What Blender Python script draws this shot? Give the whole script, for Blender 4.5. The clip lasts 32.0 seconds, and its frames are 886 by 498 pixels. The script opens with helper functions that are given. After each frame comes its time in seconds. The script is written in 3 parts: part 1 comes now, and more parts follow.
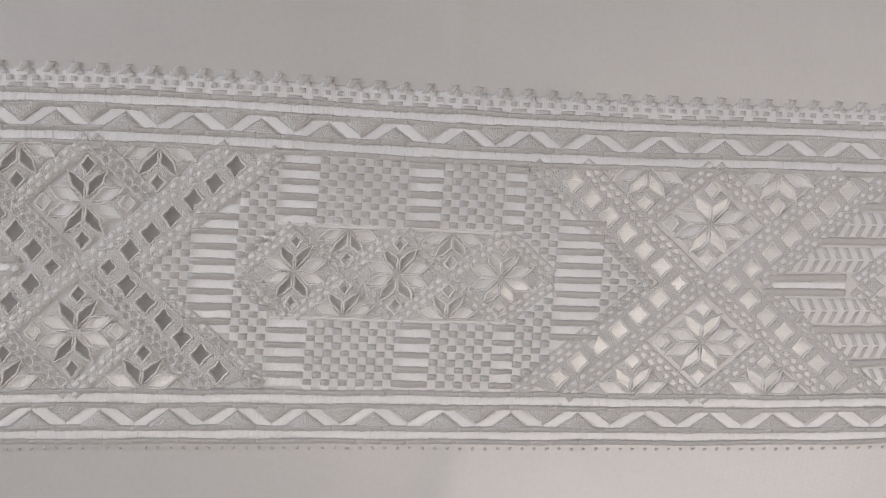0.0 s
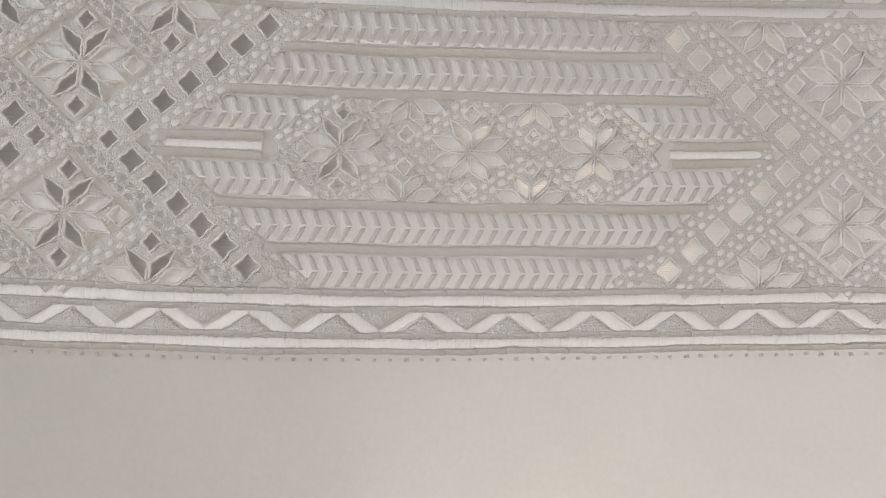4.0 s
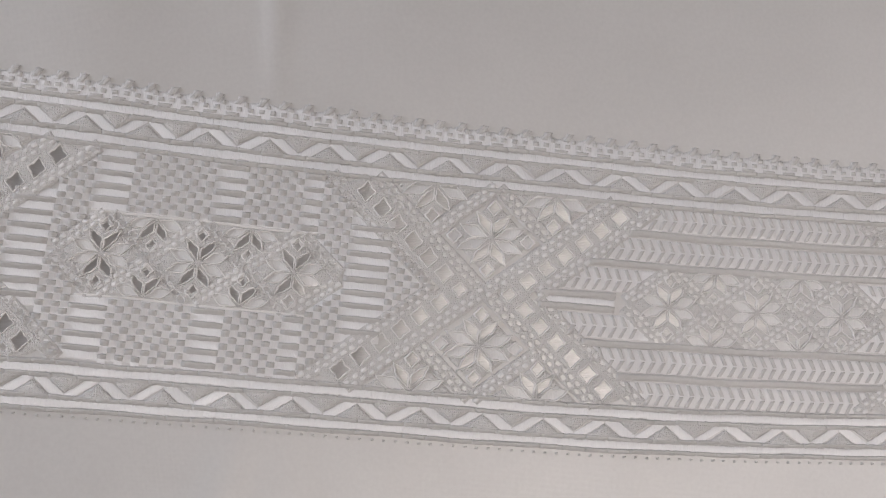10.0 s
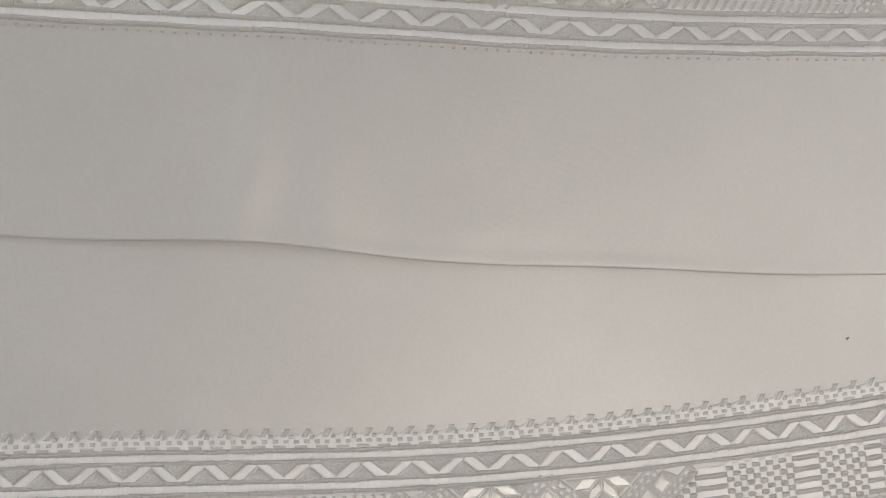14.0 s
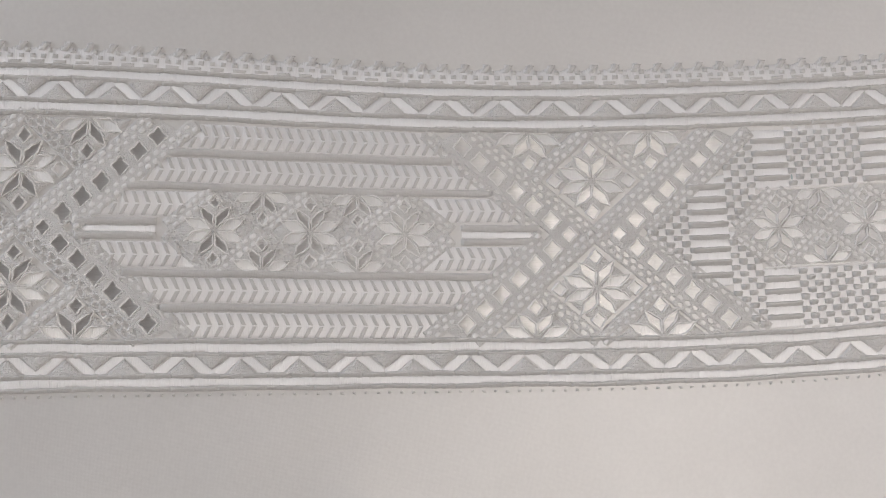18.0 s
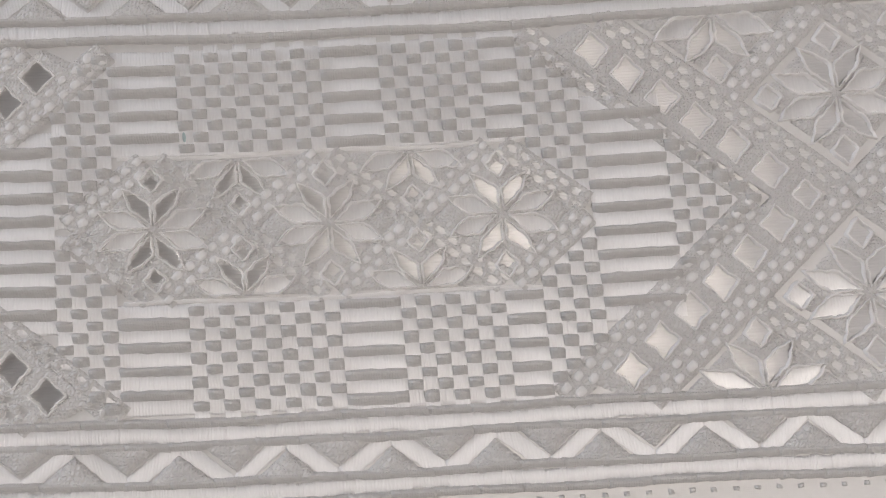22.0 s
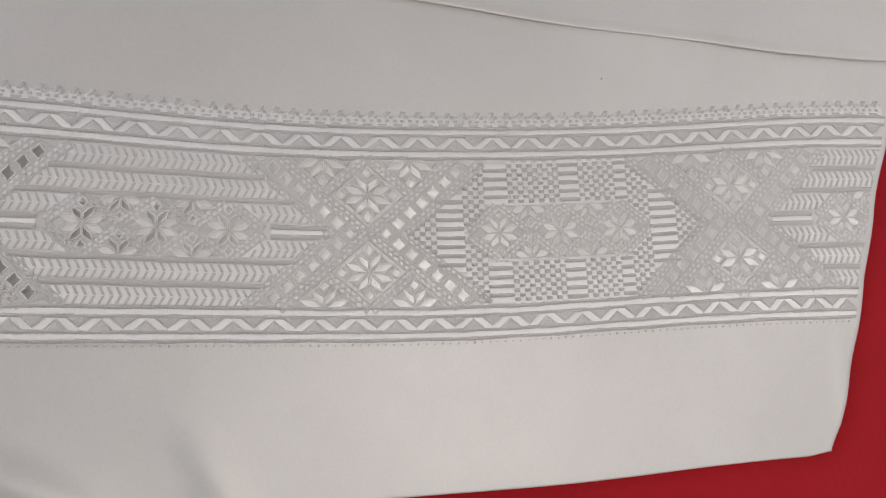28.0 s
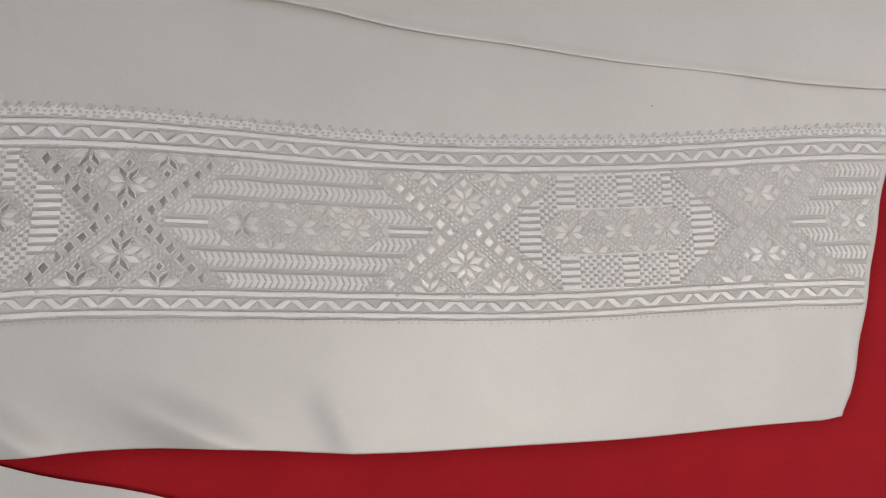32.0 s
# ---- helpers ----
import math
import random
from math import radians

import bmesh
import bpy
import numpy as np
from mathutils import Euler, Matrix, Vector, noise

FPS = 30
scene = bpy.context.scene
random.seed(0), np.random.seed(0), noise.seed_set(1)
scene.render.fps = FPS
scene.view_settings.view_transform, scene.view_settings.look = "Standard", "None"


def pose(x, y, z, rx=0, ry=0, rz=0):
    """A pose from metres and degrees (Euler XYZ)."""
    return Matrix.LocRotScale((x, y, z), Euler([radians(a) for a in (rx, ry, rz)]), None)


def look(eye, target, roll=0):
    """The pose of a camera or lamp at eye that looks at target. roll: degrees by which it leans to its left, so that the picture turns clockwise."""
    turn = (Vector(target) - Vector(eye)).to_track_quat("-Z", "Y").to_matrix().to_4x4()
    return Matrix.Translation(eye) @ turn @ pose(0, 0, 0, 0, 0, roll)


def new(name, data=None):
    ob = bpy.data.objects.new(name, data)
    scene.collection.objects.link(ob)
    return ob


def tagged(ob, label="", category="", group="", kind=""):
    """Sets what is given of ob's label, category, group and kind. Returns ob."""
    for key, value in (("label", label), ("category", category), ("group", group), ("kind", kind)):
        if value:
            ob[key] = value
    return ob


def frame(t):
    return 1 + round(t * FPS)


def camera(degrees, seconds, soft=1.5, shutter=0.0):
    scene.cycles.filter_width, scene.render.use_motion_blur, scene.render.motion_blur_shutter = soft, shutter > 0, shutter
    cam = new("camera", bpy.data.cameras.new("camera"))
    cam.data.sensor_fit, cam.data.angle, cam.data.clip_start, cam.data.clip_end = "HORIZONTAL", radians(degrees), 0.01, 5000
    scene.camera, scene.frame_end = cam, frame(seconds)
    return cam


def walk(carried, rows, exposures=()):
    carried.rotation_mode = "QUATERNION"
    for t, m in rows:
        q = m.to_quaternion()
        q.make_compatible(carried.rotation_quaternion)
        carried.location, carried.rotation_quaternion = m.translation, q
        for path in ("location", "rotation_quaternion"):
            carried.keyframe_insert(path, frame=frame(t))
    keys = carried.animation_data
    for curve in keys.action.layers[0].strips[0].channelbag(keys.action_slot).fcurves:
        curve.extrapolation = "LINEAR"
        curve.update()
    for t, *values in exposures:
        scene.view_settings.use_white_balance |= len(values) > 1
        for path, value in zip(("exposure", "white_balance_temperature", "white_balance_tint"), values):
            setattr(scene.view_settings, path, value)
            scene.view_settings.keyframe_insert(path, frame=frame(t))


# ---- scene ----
# ---- camera and its way ----
cam = camera(51.99, 32.0, soft=1.15)
PATH = [
    (0, -0.11014, 0.29392, 0.29154, -1.863, -4.871, -3.704),
    (0.5, -0.08793, 0.27571, 0.29395, -0.140, -4.583, -4.691),
    (1, -0.05234, 0.28222, 0.29254, -1.816, -2.591, -4.530),
    (1.5, -0.02237, 0.26194, 0.27915, -2.134, -2.772, -4.015),
    (2, 0.00871, 0.24378, 0.28410, -2.477, -2.558, -4.108),
    (2.5, 0.02293, 0.24937, 0.27230, -0.439, -3.069, -3.293),
    (3, 0.03434, 0.24886, 0.25919, -0.528, -3.237, -2.927),
    (3.5, 0.05132, 0.23831, 0.24699, 0.405, -2.867, -2.536),
    (4, 0.07962, 0.22303, 0.23639, 2.701, -2.825, -2.539),
    (4.5, 0.10234, 0.22148, 0.24742, 5.058, -2.781, -1.957),
    (6.5, 0.10330, 0.23608, 0.26780, 4.007, -5.623, -2.571),
    (7, 0.07810, 0.24681, 0.26895, 4.961, -6.621, -2.501),
    (7.5, 0.05728, 0.24121, 0.28064, 4.756, -6.771, -2.544),
    (8, 0.02268, 0.22551, 0.28616, 5.812, -6.447, -2.948),
    (8.5, 0.00223, 0.22036, 0.30038, 8.541, -6.121, -2.767),
    (9, -0.01629, 0.22703, 0.31270, 8.159, -6.259, -1.998),
    (9.5, -0.03306, 0.23393, 0.31604, 7.256, -6.340, -1.229),
    (10, -0.04921, 0.24383, 0.32332, 6.666, -5.933, -0.320),
    (10.5, -0.06438, 0.24584, 0.33217, 6.502, -5.992, -0.058),
    (11, -0.07534, 0.24567, 0.33714, 5.951, -6.431, 0.016),
    (11.5, -0.08792, 0.24696, 0.33659, 5.117, -6.081, 0.234),
    (12, -0.09012, 0.23970, 0.33161, 5.499, -5.842, 0.808),
    (12.5, -0.07012, 0.20729, 0.33412, 6.356, -5.730, 1.178),
    (13, -0.06916, 0.19077, 0.34030, 4.970, -5.224, 0.697),
    (13.5, -0.06591, 0.16828, 0.33256, 3.620, -5.082, -0.307),
    (14, -0.08619, 0.14787, 0.32523, -0.462, -9.386, -3.950),
    (14.5, -0.09530, 0.10402, 0.33141, -0.764, -10.638, -5.989),
    (15, -0.09165, 0.08270, 0.32575, -4.605, -9.313, -5.456),
    (15.5, -0.10672, 0.07961, 0.32787, -7.103, -10.497, -2.850),
    (17.5, -0.12036, 0.01295, 0.32981, 2.659, -5.834, -3.289),
    (18, -0.08715, 0.00555, 0.30521, 2.289, -6.333, -3.138),
    (18.5, -0.05547, 0.01491, 0.26107, 0.852, -6.191, -2.954),
    (19, -0.03182, 0.01356, 0.22854, 1.967, -5.334, -2.697),
    (19.5, -0.01371, 0.01441, 0.21139, 0.832, -5.996, -2.416),
    (20, 0.00796, 0.01813, 0.19255, 0.220, -6.459, -2.124),
    (20.5, 0.03764, 0.00606, 0.18283, 0.787, -5.835, -2.632),
    (21, 0.05868, 0.00926, 0.16921, -0.043, -5.367, -2.708),
    (21.5, 0.09052, 0.00535, 0.16732, 1.227, -2.202, -2.337),
    (22, 0.11506, -0.00022, 0.17545, 4.071, -1.666, -2.076),
    (22.5, 0.13003, 0.00875, 0.19144, 1.829, -4.062, -1.689),
    (23, 0.13320, 0.01867, 0.20013, 0.745, -6.087, -1.100),
    (23.5, 0.13248, 0.02722, 0.21439, -1.498, -8.435, -0.665),
    (24, 0.12030, 0.04115, 0.21033, -1.995, -9.530, -0.426),
    (24.5, 0.09592, 0.02398, 0.23044, -2.689, -11.239, -0.040),
    (25, 0.06433, 0.02309, 0.26834, -0.851, -13.094, -0.415),
    (25.5, 0.03673, 0.01053, 0.32516, 2.433, -14.166, -1.112),
    (26, 0.00096, 0.02549, 0.33392, -1.408, -15.075, -0.490),
    (26.5, -0.01932, 0.03265, 0.33394, -3.004, -15.494, -0.324),
    (28.5, -0.10504, 0.00205, 0.45237, 1.665, -16.305, -2.121),
    (29, -0.11391, 0.00689, 0.45717, 1.556, -16.310, -2.017),
    (29.5, -0.12297, 0.01250, 0.47363, 2.034, -16.496, -1.764),
    (30, -0.13668, 0.01943, 0.49167, 3.166, -16.638, -1.981),
    (30.5, -0.13688, 0.01040, 0.48571, 2.573, -16.536, -1.911),
    (31, -0.12493, 0.00217, 0.46796, 1.865, -15.755, -1.901),
    (31.5, -0.13416, 0.00118, 0.49097, 2.003, -15.313, -1.950),
    (32, -0.15601, 0.00346, 0.51323, 1.080, -15.483, -1.718),
]
walk(cam, [(t, pose(*row)) for t, *row in PATH], exposures=[(0, -0.05, 6540, 15), (2, -0.06, 6570, 15), (4.5, 0.04, 6750, 12), (7, -0.05, 6390, 12.5), (9, -0.02, 6480, 16), (12, -0.02, 6540, 16), (14.5, -0.14, 6690, 9.5), (15.5, -0.12, 6640, 10.5), (18, -0.06, 6470, 14), (20, -0.11, 6510, 14), (21, -0.17, 6500, 14.5), (22, -0.18, 6470, 15), (23, -0.24, 6300, 17), (25, -0.28, 6300, 17), (26.5, -0.20, 6370, 16), (29, -0.13, 6500, 13.5), (32, -0.11, 6550, 13)])

# ---- light: cool daylight from the windows, a warm pendant lamp over the bed, an added east fill ----
SUN_UP, SUN_TURN = radians(48), radians(70)
world = bpy.data.worlds.new("daylight")
scene.world = world
world.use_nodes = True
sky = world.node_tree.nodes.new("ShaderNodeTexSky")
sky.sky_type, sky.sun_disc, sky.sun_elevation, sky.sun_rotation = "NISHITA", False, SUN_UP, SUN_TURN
world.node_tree.links.new(sky.outputs["Color"], world.node_tree.nodes["Background"].inputs["Color"])
world.node_tree.nodes["Background"].inputs["Strength"].default_value = 0.1


def area_lamp(name, eye, target, width, height, watts, colour):
    data = bpy.data.lights.new(name, "AREA")
    data.shape, data.size, data.size_y, data.energy, data.color = "RECTANGLE", width, height, watts, colour
    ob = new(name, data)
    ob.matrix_world = look(eye, target)
    return ob


area_lamp("west_window_daylight", (-3.58, 0.80, 1.16), (0, 0.15, 0.0), 1.2, 0.9, 41.0, (0.90, 0.95, 1.0))
area_lamp("north_window_daylight", (-2.6, 1.98, 1.16), (0, 0.15, 0.0), 1.0, 0.9, 40.0, (0.88, 0.94, 1.0))
# Unseen fill, added to lift the stitches towards the right-hand side.
area_lamp("east_fill_light", (1.48, 0.10, 1.35), (0.1, 0.1, 0.0), 0.9, 0.8, 6.5, (1.0, 0.98, 0.96))
LAMP_X, LAMP_Y = 0.40, -0.38
area_lamp("pendant_lamp_light", (LAMP_X, LAMP_Y, 1.485), (LAMP_X, LAMP_Y, 0), 0.26, 0.26, 9.6, (1.0, 0.945, 0.86))


# ---- materials ----
def material(name):
    mat = bpy.data.materials.new(name)
    mat.use_nodes = True
    tree = mat.node_tree
    return mat, tree, tree.nodes["Principled BSDF"]


def node(tree, kind, **values):
    made = tree.nodes.new("ShaderNode" + kind)
    for key, value in values.items():
        made.inputs[key.replace("_", " ")].default_value = value
    return made


def colour_between(tree, factor, low, high, dark, light):
    ramp = tree.nodes.new("ShaderNodeValToRGB")
    ramp.color_ramp.elements[0].position, ramp.color_ramp.elements[1].position = low, high
    ramp.color_ramp.elements[0].color, ramp.color_ramp.elements[1].color = (*dark, 1), (*light, 1)
    tree.links.new(factor, ramp.inputs["Fac"])
    return ramp.outputs["Color"]


def wave(tree, vector, scale, direction, distortion=0.0):
    made = node(tree, "TexWave", Scale=scale, Distortion=distortion, Detail=1.0, Detail_Scale=2.0)
    made.bands_direction = direction
    tree.links.new(vector, made.inputs["Vector"])
    return made.outputs["Fac"]


def add(tree, a, b, how="ADD", factor=None):
    made = tree.nodes.new("ShaderNodeMath")
    made.operation = how
    tree.links.new(a, made.inputs[0])
    if factor is None:
        tree.links.new(b, made.inputs[1])
    else:
        made.inputs[1].default_value = factor
    return made.outputs[0]


def cloth_material(name, dark, light, thread, strength, rough=0.8, sheen=0.25, gloss=0.0, tangle=1.6):
    """A plain weave: warp and weft as crossing ridges, with slubs and faint stains."""
    mat, tree, bsdf = material(name)
    place = tree.nodes.new("ShaderNodeTexCoord").outputs["Object"]
    stains = node(tree, "TexNoise", Scale=14.0, Detail=4.0, Roughness=0.6)
    slubs = node(tree, "TexNoise", Scale=700.0, Detail=2.0)
    for tex in (stains, slubs):
        tree.links.new(place, tex.inputs["Vector"])
    both = add(tree, add(tree, stains.outputs["Fac"], None, "MULTIPLY", 0.65), add(tree, slubs.outputs["Fac"], None, "MULTIPLY", 0.35))
    tree.links.new(colour_between(tree, both, 0.3, 0.7, dark, light), bsdf.inputs["Base Color"])
    rate = 0.314 / thread
    weave = add(tree, wave(tree, place, rate, "X", tangle), wave(tree, place, rate, "Y", tangle))
    grain = add(tree, weave, add(tree, slubs.outputs["Fac"], None, "MULTIPLY", 2.0))
    bump = node(tree, "Bump", Strength=strength, Distance=0.0003)
    tree.links.new(grain, bump.inputs["Height"])
    tree.links.new(bump.outputs["Normal"], bsdf.inputs["Normal"])
    bsdf.inputs["Roughness"].default_value = rough
    bsdf.inputs["Sheen Weight"].default_value = sheen
    bsdf.inputs["Specular IOR Level"].default_value = 0.25
    bsdf.inputs["Metallic"].default_value = gloss
    return mat


def thread_material(name, dark, light, metal, rough, lean, relief=0.5):
    """Shiny floss lying side by side: gloss stretched across the stitches, with a groove between two threads."""
    mat, tree, bsdf = material(name)
    uv = tree.nodes.new("ShaderNodeUVMap")
    uv.uv_map = "thread"
    place = tree.nodes.new("ShaderNodeTexCoord").outputs["Object"]
    tone = node(tree, "TexNoise", Scale=90.0, Detail=3.0)
    tree.links.new(place, tone.inputs["Vector"])
    chance = tree.nodes.new("ShaderNodeObjectInfo").outputs["Random"]
    lay = tree.nodes.new("ShaderNodeMapping")
    lay.inputs["Scale"].default_value = (0.22, 2.6, 1.0)
    tree.links.new(uv.outputs["UV"], lay.inputs["Vector"])
    fibres = node(tree, "TexNoise", Scale=1.0, Detail=3.0, Roughness=0.65)
    tree.links.new(lay.outputs["Vector"], fibres.inputs["Vector"])
    mixed = add(tree, add(tree, tone.outputs["Fac"], None, "MULTIPLY", 0.3), add(tree, chance, None, "MULTIPLY", 0.2))
    mixed = add(tree, mixed, add(tree, fibres.outputs["Fac"], None, "MULTIPLY", 0.5))
    tree.links.new(colour_between(tree, mixed, 0.3, 0.7, dark, light), bsdf.inputs["Base Color"])
    strands = add(tree, add(tree, wave(tree, uv.outputs["UV"], 0.55, "Y", 2.2), None, "MULTIPLY", 0.35), fibres.outputs["Fac"])
    bump = node(tree, "Bump", Strength=relief, Distance=0.0003)
    tree.links.new(strands, bump.inputs["Height"])
    tree.links.new(bump.outputs["Normal"], bsdf.inputs["Normal"])
    along = tree.nodes.new("ShaderNodeTangent")
    along.direction_type, along.uv_map = "UV_MAP", "thread"
    tree.links.new(along.outputs["Tangent"], bsdf.inputs["Tangent"])
    for key, value in (("Metallic", metal), ("Roughness", rough), ("Anisotropic", lean), ("Anisotropic Rotation", 0.25), ("Specular IOR Level", 0.5)):
        bsdf.inputs[key].default_value = value
    return mat


def plain_material(name, dark, light, scale, rough, strength=0.1):
    mat, tree, bsdf = material(name)
    place = tree.nodes.new("ShaderNodeTexCoord").outputs["Object"]
    tex = node(tree, "TexNoise", Scale=scale, Detail=5.0)
    tree.links.new(place, tex.inputs["Vector"])
    tree.links.new(colour_between(tree, tex.outputs["Fac"], 0.3, 0.7, dark, light), bsdf.inputs["Base Color"])
    bump = node(tree, "Bump", Strength=strength, Distance=0.002)
    tree.links.new(tex.outputs["Fac"], bump.inputs["Height"])
    tree.links.new(bump.outputs["Normal"], bsdf.inputs["Normal"])
    bsdf.inputs["Roughness"].default_value = rough
    return mat


STIPPLE = cloth_material("stippled_cotton", (0.61, 0.593, 0.575), (0.71, 0.695, 0.675), 0.0008, 0.52, 0.55, 0.2, 0.15, 7.0)
COTTON = cloth_material("white_cotton", (0.64, 0.625, 0.605), (0.715, 0.70, 0.68), 0.00042, 0.07, 0.52, 0.1, 0.24)
# Same cotton as the panels, made paler so ridge crests look lit.
LIT_RIDGE = cloth_material("lit_ridge_cotton", (0.79, 0.775, 0.755), (0.86, 0.845, 0.825), 0.00042, 0.22, 0.5, 0.2, 0.1)
# Ground cotton darkened: part of the shade on pads and rails is in this colour.
SHADED_RELIEF = cloth_material("shaded_relief_cotton", (0.57, 0.555, 0.535), (0.66, 0.645, 0.625), 0.0005, 0.3, 0.5, 0.2, 0.15, 4.0)
FLOSS = thread_material("white_floss", (0.62, 0.61, 0.595), (0.77, 0.755, 0.74), 0.70, 0.46, 0.86, 0.35)
SATIN = thread_material("white_satin_stitch", (0.78, 0.77, 0.763), (0.87, 0.86, 0.853), 0.38, 0.57, 0.78, 0.5)
BEAD = thread_material("white_bead_stitch", (0.74, 0.73, 0.715), (0.83, 0.815, 0.80), 0.2, 0.58, 0.6, 0.15)
PETAL = thread_material("white_petal_stitch", (0.72, 0.71, 0.695), (0.83, 0.815, 0.795), 0.46, 0.48, 0.84, 0.35)
RED = cloth_material("red_cloth", (0.35, 0.004, 0.009), (0.45, 0.006, 0.014), 0.0006, 0.35, 0.85, 0.1)
# Unseen walls and ceiling: albedo set low so little light bounces back.
PLASTER = plain_material("wall_plaster", (0.18, 0.18, 0.178), (0.24, 0.24, 0.236), 6.0, 0.9)
DARK_CEILING = plain_material("dark_ceiling", (0.18, 0.17, 0.155), (0.23, 0.22, 0.20), 7.0, 0.7)
FLOORING = plain_material("floor_cement", (0.22, 0.20, 0.18), (0.30, 0.28, 0.25), 9.0, 0.7)
PAINTED = plain_material("white_paint", (0.70, 0.70, 0.68), (0.78, 0.78, 0.76), 20.0, 0.4)
TEAL = plain_material("faded_blue_pencil", (0.30, 0.44, 0.44), (0.50, 0.58, 0.58), 900.0, 0.8)
SPECK = plain_material("dark_lint", (0.16, 0.15, 0.15), (0.24, 0.22, 0.22), 900.0, 0.9)
GLOW, glow_tree, glow_bsdf = material("lamp_diffuser")
glow_bsdf.inputs["Emission Color"].default_value = (1.0, 0.95, 0.86, 1)
glow_bsdf.inputs["Emission Strength"].default_value = 3.0


# ---- the lie of the cloths: smooth functions, in metres ----
def bump_at(x, y, cx, cy, wide, deep, turn, high):
    """A soft fold: a ridge of that height, long along one direction."""
    c, s = math.cos(turn), math.sin(turn)
    a, b = (c * (x - cx) + s * (y - cy)) / wide, (c * (y - cy) - s * (x - cx)) / deep
    return high * math.exp(-a * a - b * b)


def hem_upper(x):
    """The lower hem of the upper panel: y at x."""
    return 0.1335 - 0.112 * x + 0.10 * x * x + 0.0030 * math.exp(-(((x + 0.10) / 0.05) ** 2)) + 0.0005 * math.sin(x * 47)


def hem_lower(x):
    return -0.1100 + 0.019 / (1 + math.exp((x + 0.105) / 0.04)) + 0.0006 * math.sin(x * 33 + 1)


def side_lower(y):
    """The right-hand side of the lower panel: x at y."""
    return 0.2870 + 0.235 * y - 0.0010 * math.sin(y * 42) + 0.0006 * math.sin(y * 130)


def height_lower(x, y):
    z = 0.0012 + 0.0008 * math.sin(x * 17 + 1.0) * math.cos(y * 11) + 0.0003 * math.sin(x * 39 + y * 11)
    z += 0.0001 * math.sin(x * 140 + 3 * math.sin(y * 60)) * math.sin(y * 120 + 1)
    z += bump_at(x, y, -0.160, -0.084, 0.042, 0.012, -0.50, 0.0062) + bump_at(x, y, -0.252, -0.080, 0.034, 0.011, -0.7, 0.0062)
    z += bump_at(x, y, -0.075, -0.090, 0.026, 0.010, -1.1, 0.0026) + bump_at(x, y, 0.268, -0.072, 0.006, 0.030, 0.1, 0.0010)
    return z


def height_upper(x, y):
    z = 0.0034 + 0.0008 * math.sin(x * 15 - 0.5) * math.cos(y * 13 + 1) + 0.0003 * math.sin(x * 41 - y * 9)
    z += 0.0001 * math.sin(x * 130 + 3 * math.sin(y * 55)) * math.sin(y * 115)
    z -= bump_at(x, y, -0.0605, 0.2645, 0.005, 0.003, 0.4, 0.0012)
    z += 0.0002 / (1 + math.exp(min((y - hem_upper(x) - 0.0035) / 0.0005, 60)))
    z += bump_at(x, y, -0.097, 0.180, 0.008, 0.040, -0.30, 0.0015) + bump_at(x, y, -0.072, 0.170, 0.009, 0.040, 0.0, 0.0011)
    z += bump_at(x, y, -0.0755, 0.400, 0.0045, 0.055, 0.0, 0.0016) + bump_at(x, y, 0.238, 0.36, 0.010, 0.04, 0.1, 0.0012)
    z += bump_at(x, y, -0.15, 0.40, 0.02, 0.06, 0.2, 0.0015) + bump_at(x, y, -0.02, 0.146, 0.012, 0.006, 0.5, 0.0005)
    return z


WARP_UPPER_X = (-1.01, 201.54, 0.82, -3.21, 5.52, -1.92, -0.94)
WARP_UPPER_Y = (265.84, -18.23, 5.21, 2.76, -1.45, 40.27, -1.22, 0.09, 0.13)
WARP_LOWER_X = (-0.50, 195.67, 6.00, 0.04, 0.04, -4.62, 0.37)
WARP_LOWER_Y = (18.33, -6.27, 10.17, 1.57, -3.26, 38.90, 0.76, 1.68, -0.36)


def warped(wx, wy, u, v):
    """From the pattern's own millimetres (along, across the band) to a place on the panel: a gentle bend and shear."""
    a, b = u / 200, v / 40
    x = wx[0] + wx[1] * a + wx[2] * a**2 + wx[3] * a**3 + (wx[4] + wx[5] * a + wx[6] * a**2) * b
    y = wy[0] + wy[1] * a + wy[2] * a**2 + wy[3] * a**3 + wy[4] * a**4 + (wy[5] + wy[6] * a + wy[7] * a**2) * b + wy[8] * b**2
    return x / 1000, y / 1000


def warp_upper(u, v):
    x, y = warped(WARP_UPPER_X, WARP_UPPER_Y, u, v)
    return x, y - 6e-7 * max(0.0, u - 190) ** 2


def warp_lower(u, v):
    return warped(WARP_LOWER_X, WARP_LOWER_Y, u, v)


class Band:
    """One embroidered band: turns pattern millimetres and a height in millimetres into places."""

    def __init__(self, warp, height, low, high, side=None):
        self.warp, self.height, self.low, self.high, self.side = warp, height, low, high, side

    def on_cloth(self, u, v):
        x, y = self.warp(u, v)
        return self.side is None or x < self.side(y) - 0.0035

    def at(self, u, v, h):
        x, y = self.warp(u, v)
        return x, y, self.height(x, y) + h / 1000


